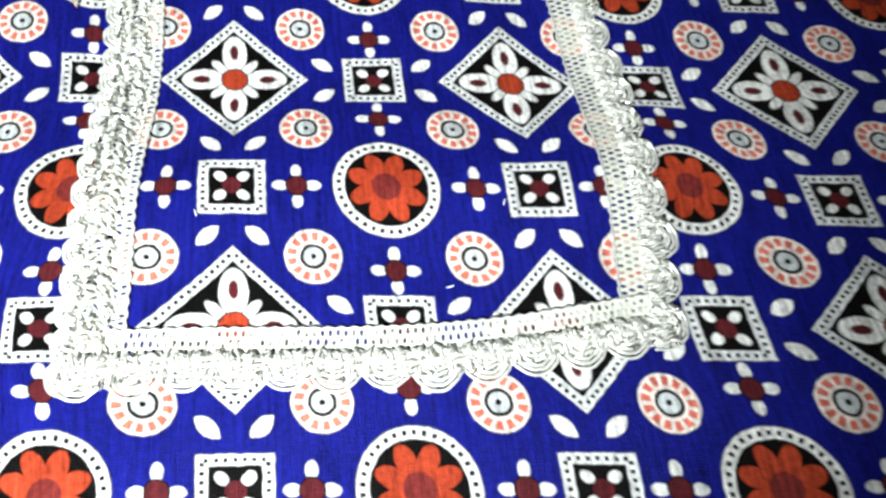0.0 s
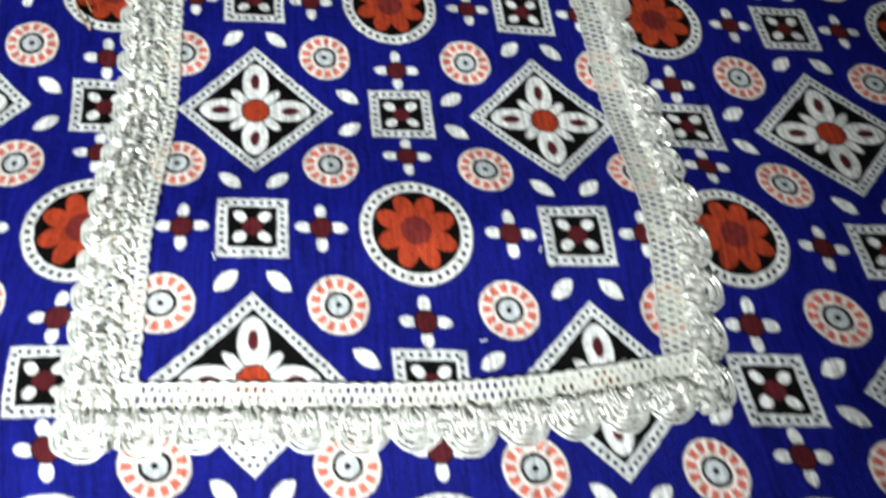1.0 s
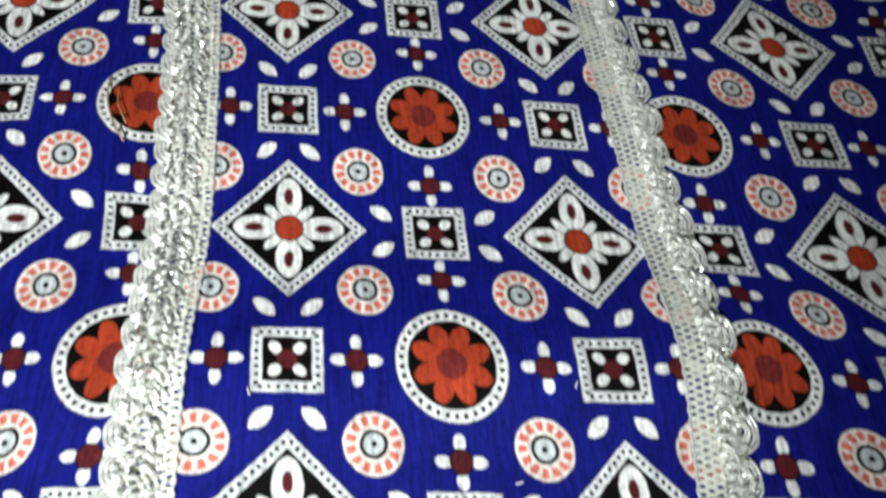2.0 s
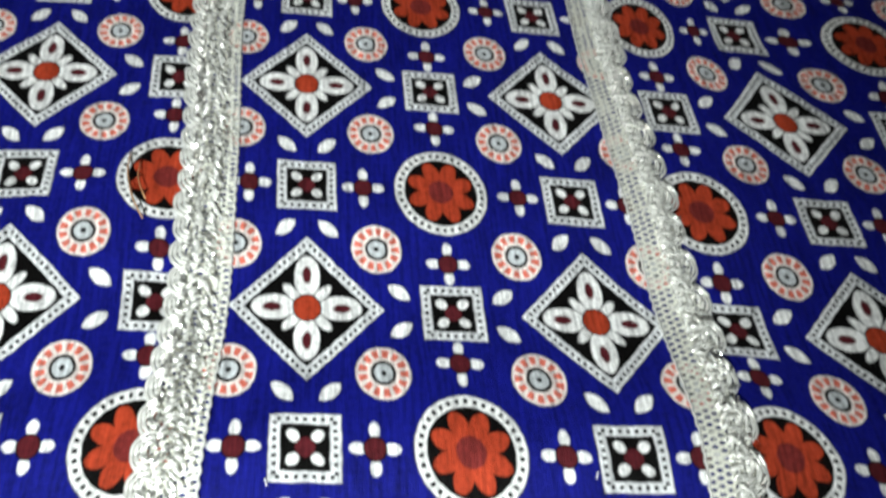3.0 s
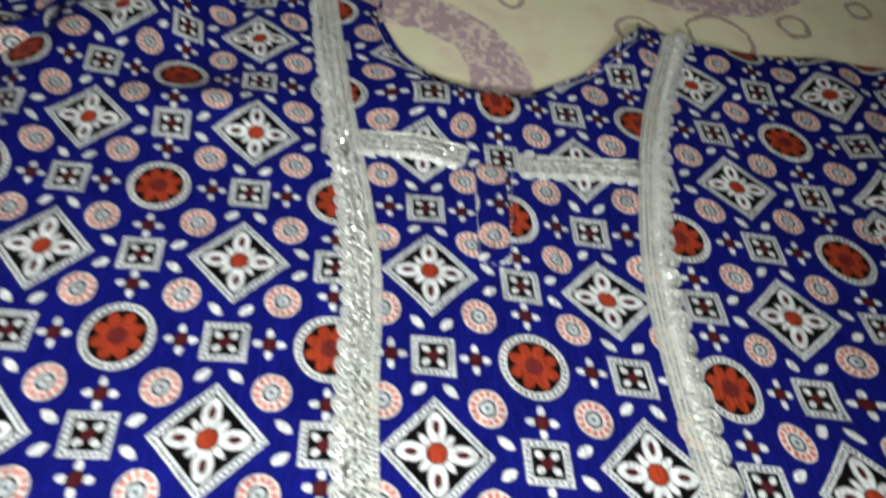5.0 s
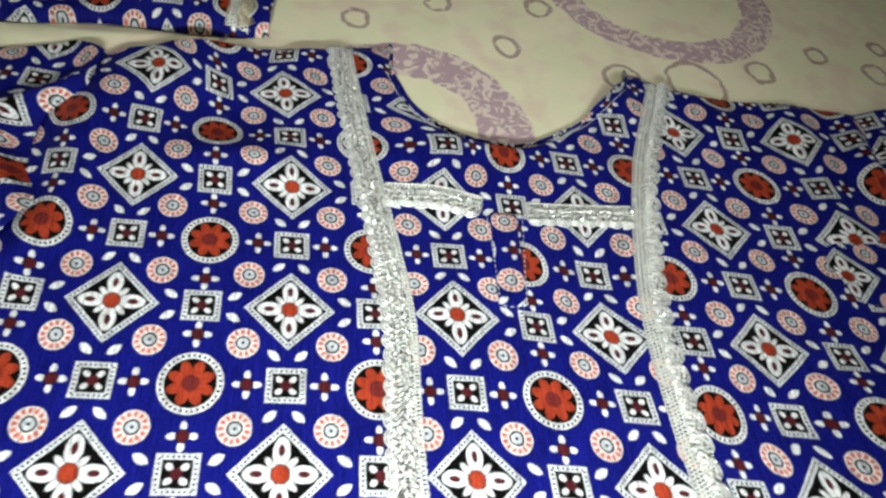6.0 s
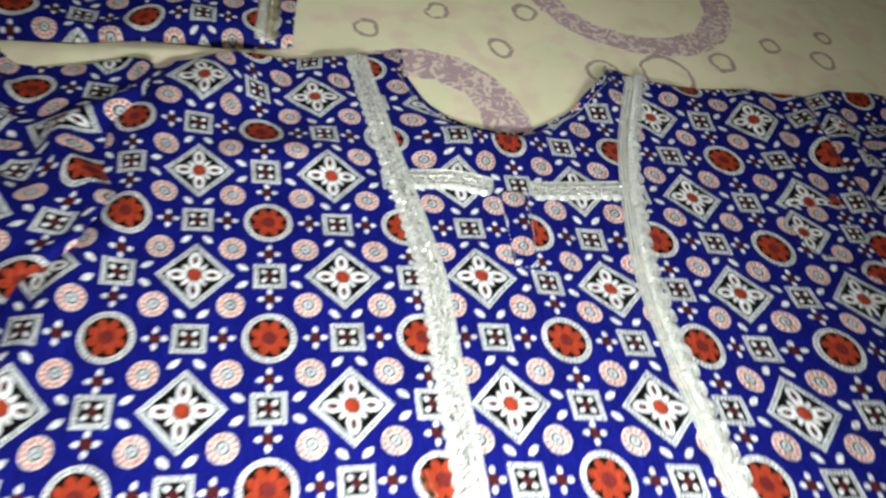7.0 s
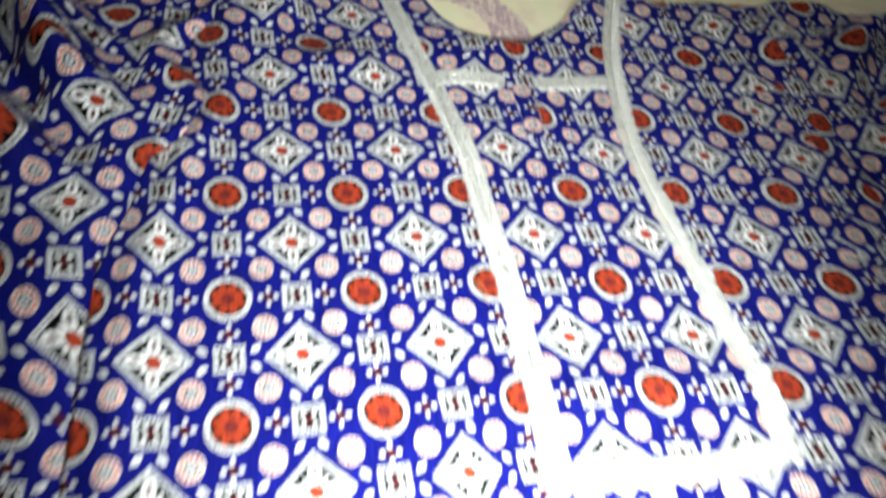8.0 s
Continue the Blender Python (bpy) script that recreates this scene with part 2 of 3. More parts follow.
def spline(points, step):
    """Points on a Catmull-Rom curve, about step apart."""
    pts = [Vector((*p, 0)) if len(p) == 2 else Vector(p) for p in points]
    pts = [2 * pts[0] - pts[1], *pts, 2 * pts[-1] - pts[-2]]
    raw = []
    for a, b, c, d in zip(pts, pts[1:], pts[2:], pts[3:]):
        for k in range(24):
            t = k / 24
            raw.append(0.5 * (2 * b + (c - a) * t + (2 * a - 5 * b + 4 * c - d) * t * t + (3 * b - a - 3 * c + d) * t ** 3))
    raw.append(pts[-2])
    out, left = [raw[0]], step
    for a, b in zip(raw, raw[1:]):
        run = (b - a).length
        while run >= left:
            a = a.lerp(b, left / run)
            run -= left
            out.append(a.copy())
            left = step
        left -= run
    return out


def tube(bm, points, radius, sides=5):
    rings = []
    for k, p in enumerate(points):
        along = (points[min(k + 1, len(points) - 1)] - points[max(k - 1, 0)]).normalized()
        side = along.cross(Vector((0, 0, 1)))
        side = side.normalized() if side.length > 1e-4 else Vector((1, 0, 0))
        up = side.cross(along)
        rings.append([bm.verts.new(p + radius * (math.cos(a) * side + math.sin(a) * up)) for a in (2 * math.pi * s / sides for s in range(sides))])
    for a, b in zip(rings, rings[1:]):
        for s in range(sides):
            bm.faces.new((a[s], a[(s + 1) % sides], b[(s + 1) % sides], b[s]))
    for ring in (rings[0][::-1], rings[-1]):
        bm.faces.new(ring)


def fat(bm, points, radius):
    """A spindle: a tube that swells in its middle."""
    n, rings = len(points), []
    along = (points[-1] - points[0]).normalized()
    side = along.cross(Vector((0, 0, 1))).normalized()
    up = side.cross(along)
    for k, p in enumerate(points):
        r = radius * (0.25 + 0.75 * math.sin(math.pi * (k + 0.5) / n))
        rings.append([bm.verts.new(p + r * (math.cos(a) * side + 0.8 * math.sin(a) * up)) for a in (1.2566 * s for s in range(5))])
    for a, b in zip(rings, rings[1:]):
        for s in range(5):
            bm.faces.new((a[s], a[(s + 1) % 5], b[(s + 1) % 5], b[s]))


def cloth(name, box, step, outside, height, print_at, parent, thick=0.0008, label="", mat=None):
    """A sheet of cloth over the box (x0, y0, x1, y1): cells outside the outline are left out and edge corners drawn onto it."""
    x0, y0, x1, y1 = box
    nx, ny = round((x1 - x0) / step), round((y1 - y0) / step)
    value = {(i, j): outside(x0 + i * step, y0 + j * step) for i in range(nx + 1) for j in range(ny + 1)}
    bm = bmesh.new()
    verts, flat = {}, {}
    uv = bm.loops.layers.uv.new("UVMap")

    def corner(i, j):
        if (i, j) not in verts:
            x, y = x0 + i * step, y0 + j * step
            if value[i, j] > 0:
                for _ in range(3):
                    f, e = outside(x, y), 1e-4
                    gx, gy = (outside(x + e, y) - f) / e, (outside(x, y + e) - f) / e
                    g = gx * gx + gy * gy + 1e-9
                    x, y = x - f * gx / g, y - f * gy / g
            flat[i, j] = (x, y)
            verts[i, j] = bm.verts.new((x, y, height(x, y)))
        return verts[i, j]

    for i in range(nx):
        for j in range(ny):
            four = ((i, j), (i + 1, j), (i + 1, j + 1), (i, j + 1))
            if min(value[k] for k in four) < 0:
                face = bm.faces.new([corner(*k) for k in four])
                for loop, k in zip(face.loops, four):
                    u, v = print_at(*flat[k])
                    loop[uv].uv = (u * 1000, v * 1000)
    ob = part(name, bm, mat or COTTON, parent, label)
    if parent:
        for v in ob.data.vertices:
            v.co.z = max(v.co.z, sheet_height(v.co.x, v.co.y) + 0.0012)
    if thick:
        solid = ob.modifiers.new("thickness", "SOLIDIFY")
        solid.thickness, solid.offset = thick, -1.0
    return ob


# ---- room and bed ----
def slab(name, x0, y0, z0, x1, y1, z1, mat, parent=None, round_by=0.0):
    bm = bmesh.new()
    bmesh.ops.create_cube(bm, size=1.0)
    for v in bm.verts:
        v.co = Vector(((x0 + x1) / 2 + v.co.x * (x1 - x0), (y0 + y1) / 2 + v.co.y * (y1 - y0), (z0 + z1) / 2 + v.co.z * (z1 - z0)))
    if round_by:
        bmesh.ops.bevel(bm, geom=bm.edges[:], offset=round_by, segments=4, affect="EDGES", profile=0.5)
    ob = part(name, bm, mat, parent)
    for p in ob.data.polygons:
        p.use_smooth = bool(round_by)
    return ob


tagged(slab("floor", -2.2, -2.0, -0.62, 2.2, 2.4, -0.5, plaster("floor_cement", (0.30, 0.28, 0.26))), "plain grey cement floor", "floor", kind="structure")
for name, box in (("wall_north", (-2.2, 2.4, -0.5, 2.2, 2.52, 2.3)), ("wall_south", (-2.2, -2.12, -0.5, 2.2, -2.0, 2.3)),
                  ("wall_east", (2.2, -2.0, -0.5, 2.32, 2.4, 2.3)), ("wall_west", (-2.32, -2.0, -0.5, -2.2, 2.4, 2.3))):
    tagged(slab(name, *box, WALL), "plain painted plaster wall", "wall", kind="structure")
tagged(slab("ceiling", -2.2, -2.0, 2.3, 2.2, 2.4, 2.42, WALL), "plain painted ceiling", "ceiling", kind="structure")

bed = tagged(new("bed"), "low bed with a thick mattress under the sheet", "bed")
slab("mattress", -0.95, -0.85, -0.25, 0.95, 1.05, -0.022, plaster("ticking", (0.55, 0.52, 0.46)), bed, 0.05)
slab("base", -0.93, -0.83, -0.5, 0.93, 1.03, -0.25, plaster("bed_wood", (0.22, 0.12, 0.06)), bed, 0.01)


def sheet_height(x, y):
    z = -0.0055 + 0.0016 * wrinkle(x, y, 9, 2.0) + 0.001 * wrinkle(x, y, 23, 5.0)
    # two soft creases run out beside the sleeve
    for y0, slope, tall, wide in ((0.476, 0.07, 0.008, 0.009), (0.468, 0.13, 0.004, 0.007)):
        d = (y - y0 - slope * (x + 0.3)) / wide
        z += tall * math.exp(-d * d) * ease((-0.14 - x) / 0.16) * ease((x + 0.62) / 0.15)
    edge = max(abs(x) - 0.90, abs(y - 0.1) - 0.90)
    return z - 0.25 * ease(edge / 0.14)


sheet = cloth("bedsheet", (-1.06, -0.96, 1.06, 1.16), 0.01, lambda x, y: -1.0, sheet_height, lambda x, y: (x, y), None, 0.001, mat=SHEET)
tagged(sheet, "cream cotton bedsheet printed with mauve rings, slightly creased", "bedsheet")


# ---- the kurta ----
kurta = tagged(new("kurta"), "royal blue block-printed cotton kurta with silver lace laid on the bed", "kurta")


def seam_left(y):
    return -0.320 - 0.052 * ease((0.33 - y) / 0.22) + 0.004 * math.sin(y * 47) * ease((y - 0.1) / 0.1)


def seam_right(y):
    return 0.316 + 0.03 * ease((0.30 - y) / 0.3) + 0.005 * math.sin(y * 41 + 1.0)


def shoulder(x):
    if x < 0:
        return 0.506 - 0.24 * max(0.0, -x - 0.095) - 0.013 * math.exp(-((x + 0.25) / 0.045) ** 2) + 0.010 * math.exp(-((x + 0.335) / 0.02) ** 2) - 0.006 * math.exp(-((x + 0.30) / 0.012) ** 2)
    return 0.487 + 0.02 * ease((0.15 - x) / 0.045) + 0.002 * math.sin(x * 55)


def neck(x, y):
    """Below 0 within the neck opening."""
    half, bow = (0.101, 2.3) if x < -0.005 else (0.108, 1.35)
    px = abs((x + 0.005) / (half + (0.005 if x > -0.005 else -0.005))) * (1 + 0.05 * wrinkle(x, y, 28, 40.0))
    if y > 0.508:
        return px - 1.0
    return (px ** bow + ((0.508 - y) / 0.111) ** bow) ** (1 / bow) - 1.0


def body_outside(x, y):
    return max(seam_left(y) - 0.004 - x, x - seam_right(y) - 0.004, y - shoulder(x), -0.1 * neck(x, y), -0.55 - y)


def body_height(x, y):
    z = 0.0009 * wrinkle(x, y, 8, 1.0) + 0.0010 * wrinkle(x, y, 19, 4.0) + 0.0004 * wrinkle(x, y, 55, 9.0)
    z += math.exp(-(x / 0.14) ** 4) * (0.0035 * math.exp(-((y - 0.001) / 0.022) ** 2) - 0.003 * math.exp(-((y - 0.05) / 0.025) ** 2))
    z -= 0.004 * ease((x - 0.10) / 0.16)
    # shallow pulls along the lace and soft folds towards the shoulders and armholes
    up = ease((y - 0.30) / 0.14)
    z += ease((y - 0.34) / 0.10) * 0.018 * math.exp(-((x + 0.262 - 0.25 * (y - 0.4)) / 0.032) ** 2)
    z += up * 0.005 * math.exp(-((x + 0.17) / 0.02) ** 2) + up * 0.003 * wrinkle(x, y, 17, 30.0)
    z += 0.007 * math.exp(-(((x + 0.21) / 0.05) ** 2 + ((y - 0.352) / 0.02) ** 2)) - 0.005 * math.exp(-(((x + 0.21) / 0.05) ** 2 + ((y - 0.40) / 0.022) ** 2))
    z += up * 0.006 * math.exp(-((x - 0.175 - 0.3 * (0.42 - y)) / 0.03) ** 2)
    z += up * 0.006 * math.exp(-((x - 0.255) / 0.022) ** 2)
    z += 0.005 * math.exp(-((y - 0.39) / 0.035) ** 2) * math.exp(-((x + 0.03) / 0.06) ** 2)
    z += 0.008 * math.exp(-(((x - 0.085) / 0.018) ** 2 + ((y - 0.47) / 0.035) ** 2))
    side = max(ease((seam_left(y) + 0.04 - x) / 0.04), ease((x - seam_right(y) + 0.04) / 0.04))
    z += 0.006 * math.exp(-((x - seam_left(y) - 0.022) / 0.014) ** 2) + (0.004 * ease((y - 0.22) / 0.1) + 0.011 * math.exp(-((y - 0.41) / 0.06) ** 2)) * math.exp(-((seam_right(y) - 0.014 - x) / 0.013) ** 2)
    z += 0.0005 - 0.0012 * side
    # the cloth comes down to the sheet along the neck and the shoulders
    down = max(ease(1 - max(0.0, neck(x, y)) / 0.10) * (1 - ease((x - 0.05) / 0.02)), 0.8 * ease(1 - (shoulder(x) - y) / 0.012) * ease((x + 0.22) / 0.05))
    return z + (-0.0035 - z) * down


# how the cloth is stretched and skewed, in millimetres: terms in x and y, then local pulls (x, y, across, along)
DRIFT_U = (5.63, 13.44, 0.49, 3.35, 2.81, 6.19, -0.39, -12.14, -6.16, -8.47, 8.1, -5.74, -7.73, 7.87, -6.96)
DRIFT_V = (-1.66, -5.2, -1.27, -0.51, -1.2, 12.21, -8.46, -5.05, -5.8, 15.7, -3.18, -7.61, -8.62, 8.71, -13.91)
POWERS = [(i, j) for i in range(5) for j in range(5 - i)]
PULLS = ((-0.056, 0.387, -13.0, -7.5), (0.176, 0.42, 7.9, 8.1), (0.206, 0.183, -6.9, -4.5), (-0.101, -0.041, 7.5, -1.0), (0.136, 0.182, 7.8, -0.6),
         (0.033, 0.275, 4.8, 5.3), (0.255, 0.332, -8.7, -2.9), (-0.263, 0.429, -10.6, -2.4), (0.036, 0.23, 3.7, 2.5), (0.108, -0.004, -3.6, -5.0),
         (0.127, 0.012, 3.1, 3.6), (-0.125, 0.076, 1.3, -3.2), (0.103, -0.036, 4.2, -0.3), (-0.057, 0.242, -0.4, -4.2))


def body_print(x, y):
    a, b = max(-0.37, min(0.28, x)) / 0.3, (max(-0.10, min(0.45, y)) - 0.18) / 0.26
    du = sum(c * a ** i * b ** j for c, (i, j) in zip(DRIFT_U, POWERS))
    dv = sum(c * a ** i * b ** j for c, (i, j) in zip(DRIFT_V, POWERS))
    for px, py, pu, pv in PULLS:
        near = math.exp(-((x - px) ** 2 + (y - py) ** 2) / 0.032 ** 2)
        du, dv = du + pu * near, dv + pv * near
    return x + du / 1000, y + dv / 1000


cloth("front_panel", (-0.40, -0.56, 0.40, 0.52), 0.004, body_outside, body_height, body_print, kurta, label="blue printed front with an open round neck")
cloth("back_panel", (-0.36, -0.56, 0.34, 0.52), 0.02, lambda x, y: body_outside(x, y) + 0.014, lambda x, y: -0.0034, lambda x, y: (x + 0.02, y + 0.03), kurta, 0.0006)


def left_height(x, y):
    d = seam_left(y) - x
    z = -0.0028 + 0.012 * math.exp(-((d - 0.035) / 0.022) ** 2) * (0.6 + 0.8 * wrinkle(x, y, 6, 3.0))
    wave = math.sin((x * 0.75 + y * 0.65) * 58 + 3.5 * wrinkle(x, y, 5, 7.0))
    amount = (0.08 + 0.92 * ease((0.455 - y) / 0.07)) * ease((d - 0.03) / 0.09) * (0.25 + 0.75 * ease((y - 0.17) / 0.12))
    z += amount * (0.027 + 0.012 * ease((d - 0.06) / 0.08)) * (wave + 0.9 + 0.5 * wrinkle(x, y, 10, 8.0))
    z += 0.012 * ease((y - 0.20) / 0.1) * math.exp(-((d - 0.012 - 0.02 * math.sin(y * 40)) / 0.012) ** 2)
    z += 0.006 * amount * math.sin((x * 0.5 + y) * 150 + 4.0 * wrinkle(x, y, 9, 33.0))
    return z + 0.0012 * wrinkle(x, y, 21, 6.0) * ease(d / 0.02)


def left_print(x, y):
    c = max(0.0, min(0.4, y))
    return x + 0.0042 + 0.499 * c - 1.318 * c * c, y - 0.0157 - 0.0293 * ease(y / 0.2) + 0.03 * (x + 0.38)


def right_height(x, y):
    d = x - seam_right(y)
    z = -0.0034 * ease(1 - d / 0.03) - 0.001 + 0.010 * math.exp(-((d - 0.03) / 0.02) ** 2) * (0.7 + 0.8 * wrinkle(x, y, 7, 13.0))
    wave = math.sin((y * 0.85 - x * 0.5) * 60 + 2.5 * wrinkle(x, y, 6, 17.0))
    z += (0.2 + 0.8 * ease((0.485 - y) / 0.07)) * ease((d - 0.02) / 0.07) * (0.3 + 0.7 * ease((y - 0.16) / 0.12)) * (0.019 * wave + 0.016 + 0.008 * wrinkle(x, y, 11, 18.0))
    z += 0.011 * math.exp(-((y - 0.40) / 0.05) ** 2) * math.exp(-((d - 0.016) / 0.012) ** 2)
    return z + 0.0012 * wrinkle(x, y, 21, 16.0) * ease(d / 0.02)


def left_outside(x, y):
    return max(x - seam_left(y) - 0.010, y - 0.446 - 0.012 * math.exp(-((x + 0.335) / 0.018) ** 2) - 0.05 * ease((-0.41 - x) / 0.05), -0.8 - x, -0.55 - y)


def right_outside(x, y):
    return max(seam_right(y) - 0.010 - x, y - shoulder(x) + 0.35 * max(0.0, x - 0.42), x - 0.72, -0.55 - y)


cloth("sleeve", (-0.80, -0.56, -0.29, 0.50), 0.005, left_outside, left_height, left_print, kurta, label="crumpled printed sleeve with deep folds")
cloth("sleeve", (0.28, -0.56, 0.74, 0.51), 0.005, right_outside, right_height, lambda x, y: (x + 0.014 + 0.08 * (y - 0.4), y - 0.009 - 0.1 * (x - 0.33)), kurta,
      label="crumpled printed sleeve with deep folds")


def cuff_edge(x):
    return 0.490 + 0.10 * (x + 0.30) + 0.005 * math.sin((x + 0.2) * 38)


def cuff_outside(x, y):
    return max(cuff_edge(x) - y, x + 0.197 - 0.03 * (y - 0.54), -0.80 - x, y - 0.66)


def cuff_height(x, y):
    d = y - cuff_edge(x)
    swell = math.sqrt(max(0.0, 1 - (1 - min(1.0, d / 0.022)) ** 2))
    return -0.004 + 0.014 * swell + ease(d / 0.03) * (0.004 * wrinkle(x, y, 11, 21.0) + 0.006 * math.sin(x * 42 + 14 * y) * ease((-0.24 - x) / 0.05))


cuff = cloth("sleeve_end", (-0.80, 0.40, -0.18, 0.67), 0.005, cuff_outside, cuff_height, lambda x, y: (x + 0.025 + 0.06 * (y - 0.5), y - 0.52 - 0.06 * (x + 0.225)), kurta,
             label="folded printed sleeve end with a pale gold cuff")

# rolled binding round the neck
rim = []
for k in range(91):
    a = math.pi * (1 + k / 90)
    near, far = 0.05, 0.16
    for _ in range(24):
        mid = (near + far) / 2
        if neck(mid * math.cos(a), 0.5075 + mid * math.sin(a)) < 0:
            near = mid
        else:
            far = mid
    x, y = near * math.cos(a), 0.5075 + near * math.sin(a)
    rim.append(Vector((x, y, body_height(x, y) + 0.0004)))


def printed_tube(name, points, radius, parent, label):
    bm = bmesh.new()
    tube(bm, points, radius, 6)
    uv = bm.loops.layers.uv.new("UVMap")
    for f in bm.faces:
        for loop in f.loops:
            u, v = body_print(loop.vert.co.x, loop.vert.co.y)
            loop[uv].uv = (u * 1000 + 40, v * 1000 + 20)
    return part(name, bm, COTTON, parent, label)


printed_tube("neck_binding", rim, 0.0017, kurta, "narrow rolled neck binding")

# pale seam thread just inside the neck edge
for first, last in ((52, 80), (12, 30)):
    bm = bmesh.new()
    line = []
    for p in rim[first:last]:
        out = Vector((p.x, p.y - 0.5075, 0)).normalized() * 0.0065
        x, y = p.x + out.x, p.y + out.y
        line.append(Vector((x, y, body_height(x, y) + 0.0005)))
    tube(bm, line, 0.0003, 4)
    part("seam_thread", bm, THREAD, kurta, "pale seam thread")

# placket strip set into the front slit
cloth("placket", (-0.0312, 0.249, -0.0128, 0.322), 0.0023, lambda x, y: -1.0,
      lambda x, y: body_height(x, y) + 0.0007 + 0.0006 * math.sin((x + 0.0312) / 0.0184 * math.pi), lambda x, y: (x + 0.047, y - 0.013), kurta, 0.0005, "printed placket strip over the neck slit")

# running stitch round the placket
bm = bmesh.new()
bmesh.ops.create_icosphere(bm, subdivisions=1, radius=1.0, matrix=Matrix.Diagonal((0.0003, 0.0016, 0.00025, 1)))
stitch_mesh = None
turns = spline([(-0.0335, 0.320), (-0.0315, 0.284), (-0.0302, 0.250)], 0.0042) + spline([(-0.0275, 0.2478), (-0.020, 0.2478), (-0.0165, 0.2478)], 0.0042) + spline(
    [(-0.0135, 0.250), (-0.0115, 0.284), (-0.009, 0.318)], 0.0042)
for k, p in enumerate(turns):
    if stitch_mesh is None:
        first = part("stitch", bm, THREAD, kurta, "pale running stitch")
        stitch_mesh, ob = first.data, first
    else:
        ob = new("stitch", stitch_mesh)
        ob.parent = kurta
    nxt = turns[min(k + 1, len(turns) - 1)] - turns[max(k - 1, 0)]
    ob.matrix_local = Matrix.Translation((p.x, p.y, body_height(p.x, p.y) + 0.0014)) @ Matrix.Rotation(math.atan2(nxt.y, nxt.x) - math.pi / 2, 4, "Z")


# ---- silver lace ----
WIDE = 0.0150
PITCH = 0.0144


def scallop_mesh(mat):
    """One repeat of the lace's outer edge: nested shells of flat twisted tinsel over a crumpled filling; x along, y outwards."""
    bm = bmesh.new()
    rng = random.Random(21)
    for size, lift, thick in ((1.0, 0.0002, 0.0005), (0.88, 0.0008, 0.00055), (0.76, 0.0006, 0.0006), (0.63, 0.0013, 0.0005), (0.5, 0.0010, 0.0006), (0.36, 0.0015, 0.0005), (0.22, 0.0012, 0.0006)):
        loop = []
        for k in range(17):
            a = math.pi * (k / 16 * 1.1 - 0.05)
            loop.append(Vector((0.0080 * size * math.cos(a) + rng.gauss(0, 0.00015), 0.0104 * size * max(0.0, math.sin(a)) ** 0.75 + rng.gauss(0, 0.00015),
                                lift + 0.0005 * math.sin(a * 5 + size * 9) + rng.gauss(0, 0.00012))))
        tube(bm, loop, thick, 5)
    for _ in range(22):
        a, r = rng.uniform(0.1, math.pi - 0.1), rng.uniform(0.25, 0.95)
        c = Vector((0.0074 * r * math.cos(a), 0.0096 * r * math.sin(a), 0.0021))
        way = Vector((-math.sin(a), 1.2 * math.cos(a), 0)).normalized()
        way.rotate(Euler((0, 0, rng.gauss(0, 0.5))))
        fat(bm, [c + way * f * 0.0017 + Vector((0, 0, 0.0005 * (1 - f * f))) for f in (-1, -0.5, 0, 0.5, 1)], rng.uniform(0.00025, 0.0006))
    mesh = bpy.data.meshes.new("scallop")
    bm.to_mesh(mesh)
    bm.free()
    mesh.materials.append(mat)
    for p in mesh.polygons:
        p.use_smooth = True
    return mesh


def small_scallop_mesh(mat):
    """Three nested loops of twisted tinsel, one repeat of the lace's outer edge; x along, y outwards."""
    bm = bmesh.new()
    for size, lift in ((1.0, 0.0002), (0.74, 0.0008), (0.46, 0.0012)):
        loop = []
        for k in range(15):
            a = math.pi * k / 14
            loop.append(Vector((0.0056 * size * math.cos(a), -0.0012 + 0.0062 * size * math.sin(a) ** 0.8, lift + 0.0003 * math.sin(a * 6))))
        tube(bm, loop, 0.00075, 5)
    for k in range(5):
        a = math.pi * (k + 0.5) / 5
        tube(bm, [Vector((0.001 * math.cos(a), 0.0002, 0.0012)), Vector((0.0045 * math.cos(a), 0.0042 * math.sin(a), 0.0008))], 0.00042, 4)
    mesh = bpy.data.meshes.new("scallop")
    bm.to_mesh(mesh)
    bm.free()
    mesh.materials.append(mat)
    for p in mesh.polygons:
        p.use_smooth = True
    return mesh


SMALL_SCALLOP = small_scallop_mesh(TINSEL)
SCALLOP = scallop_mesh(TINSEL)
GOLD_SCALLOP = scallop_mesh(GOLD)


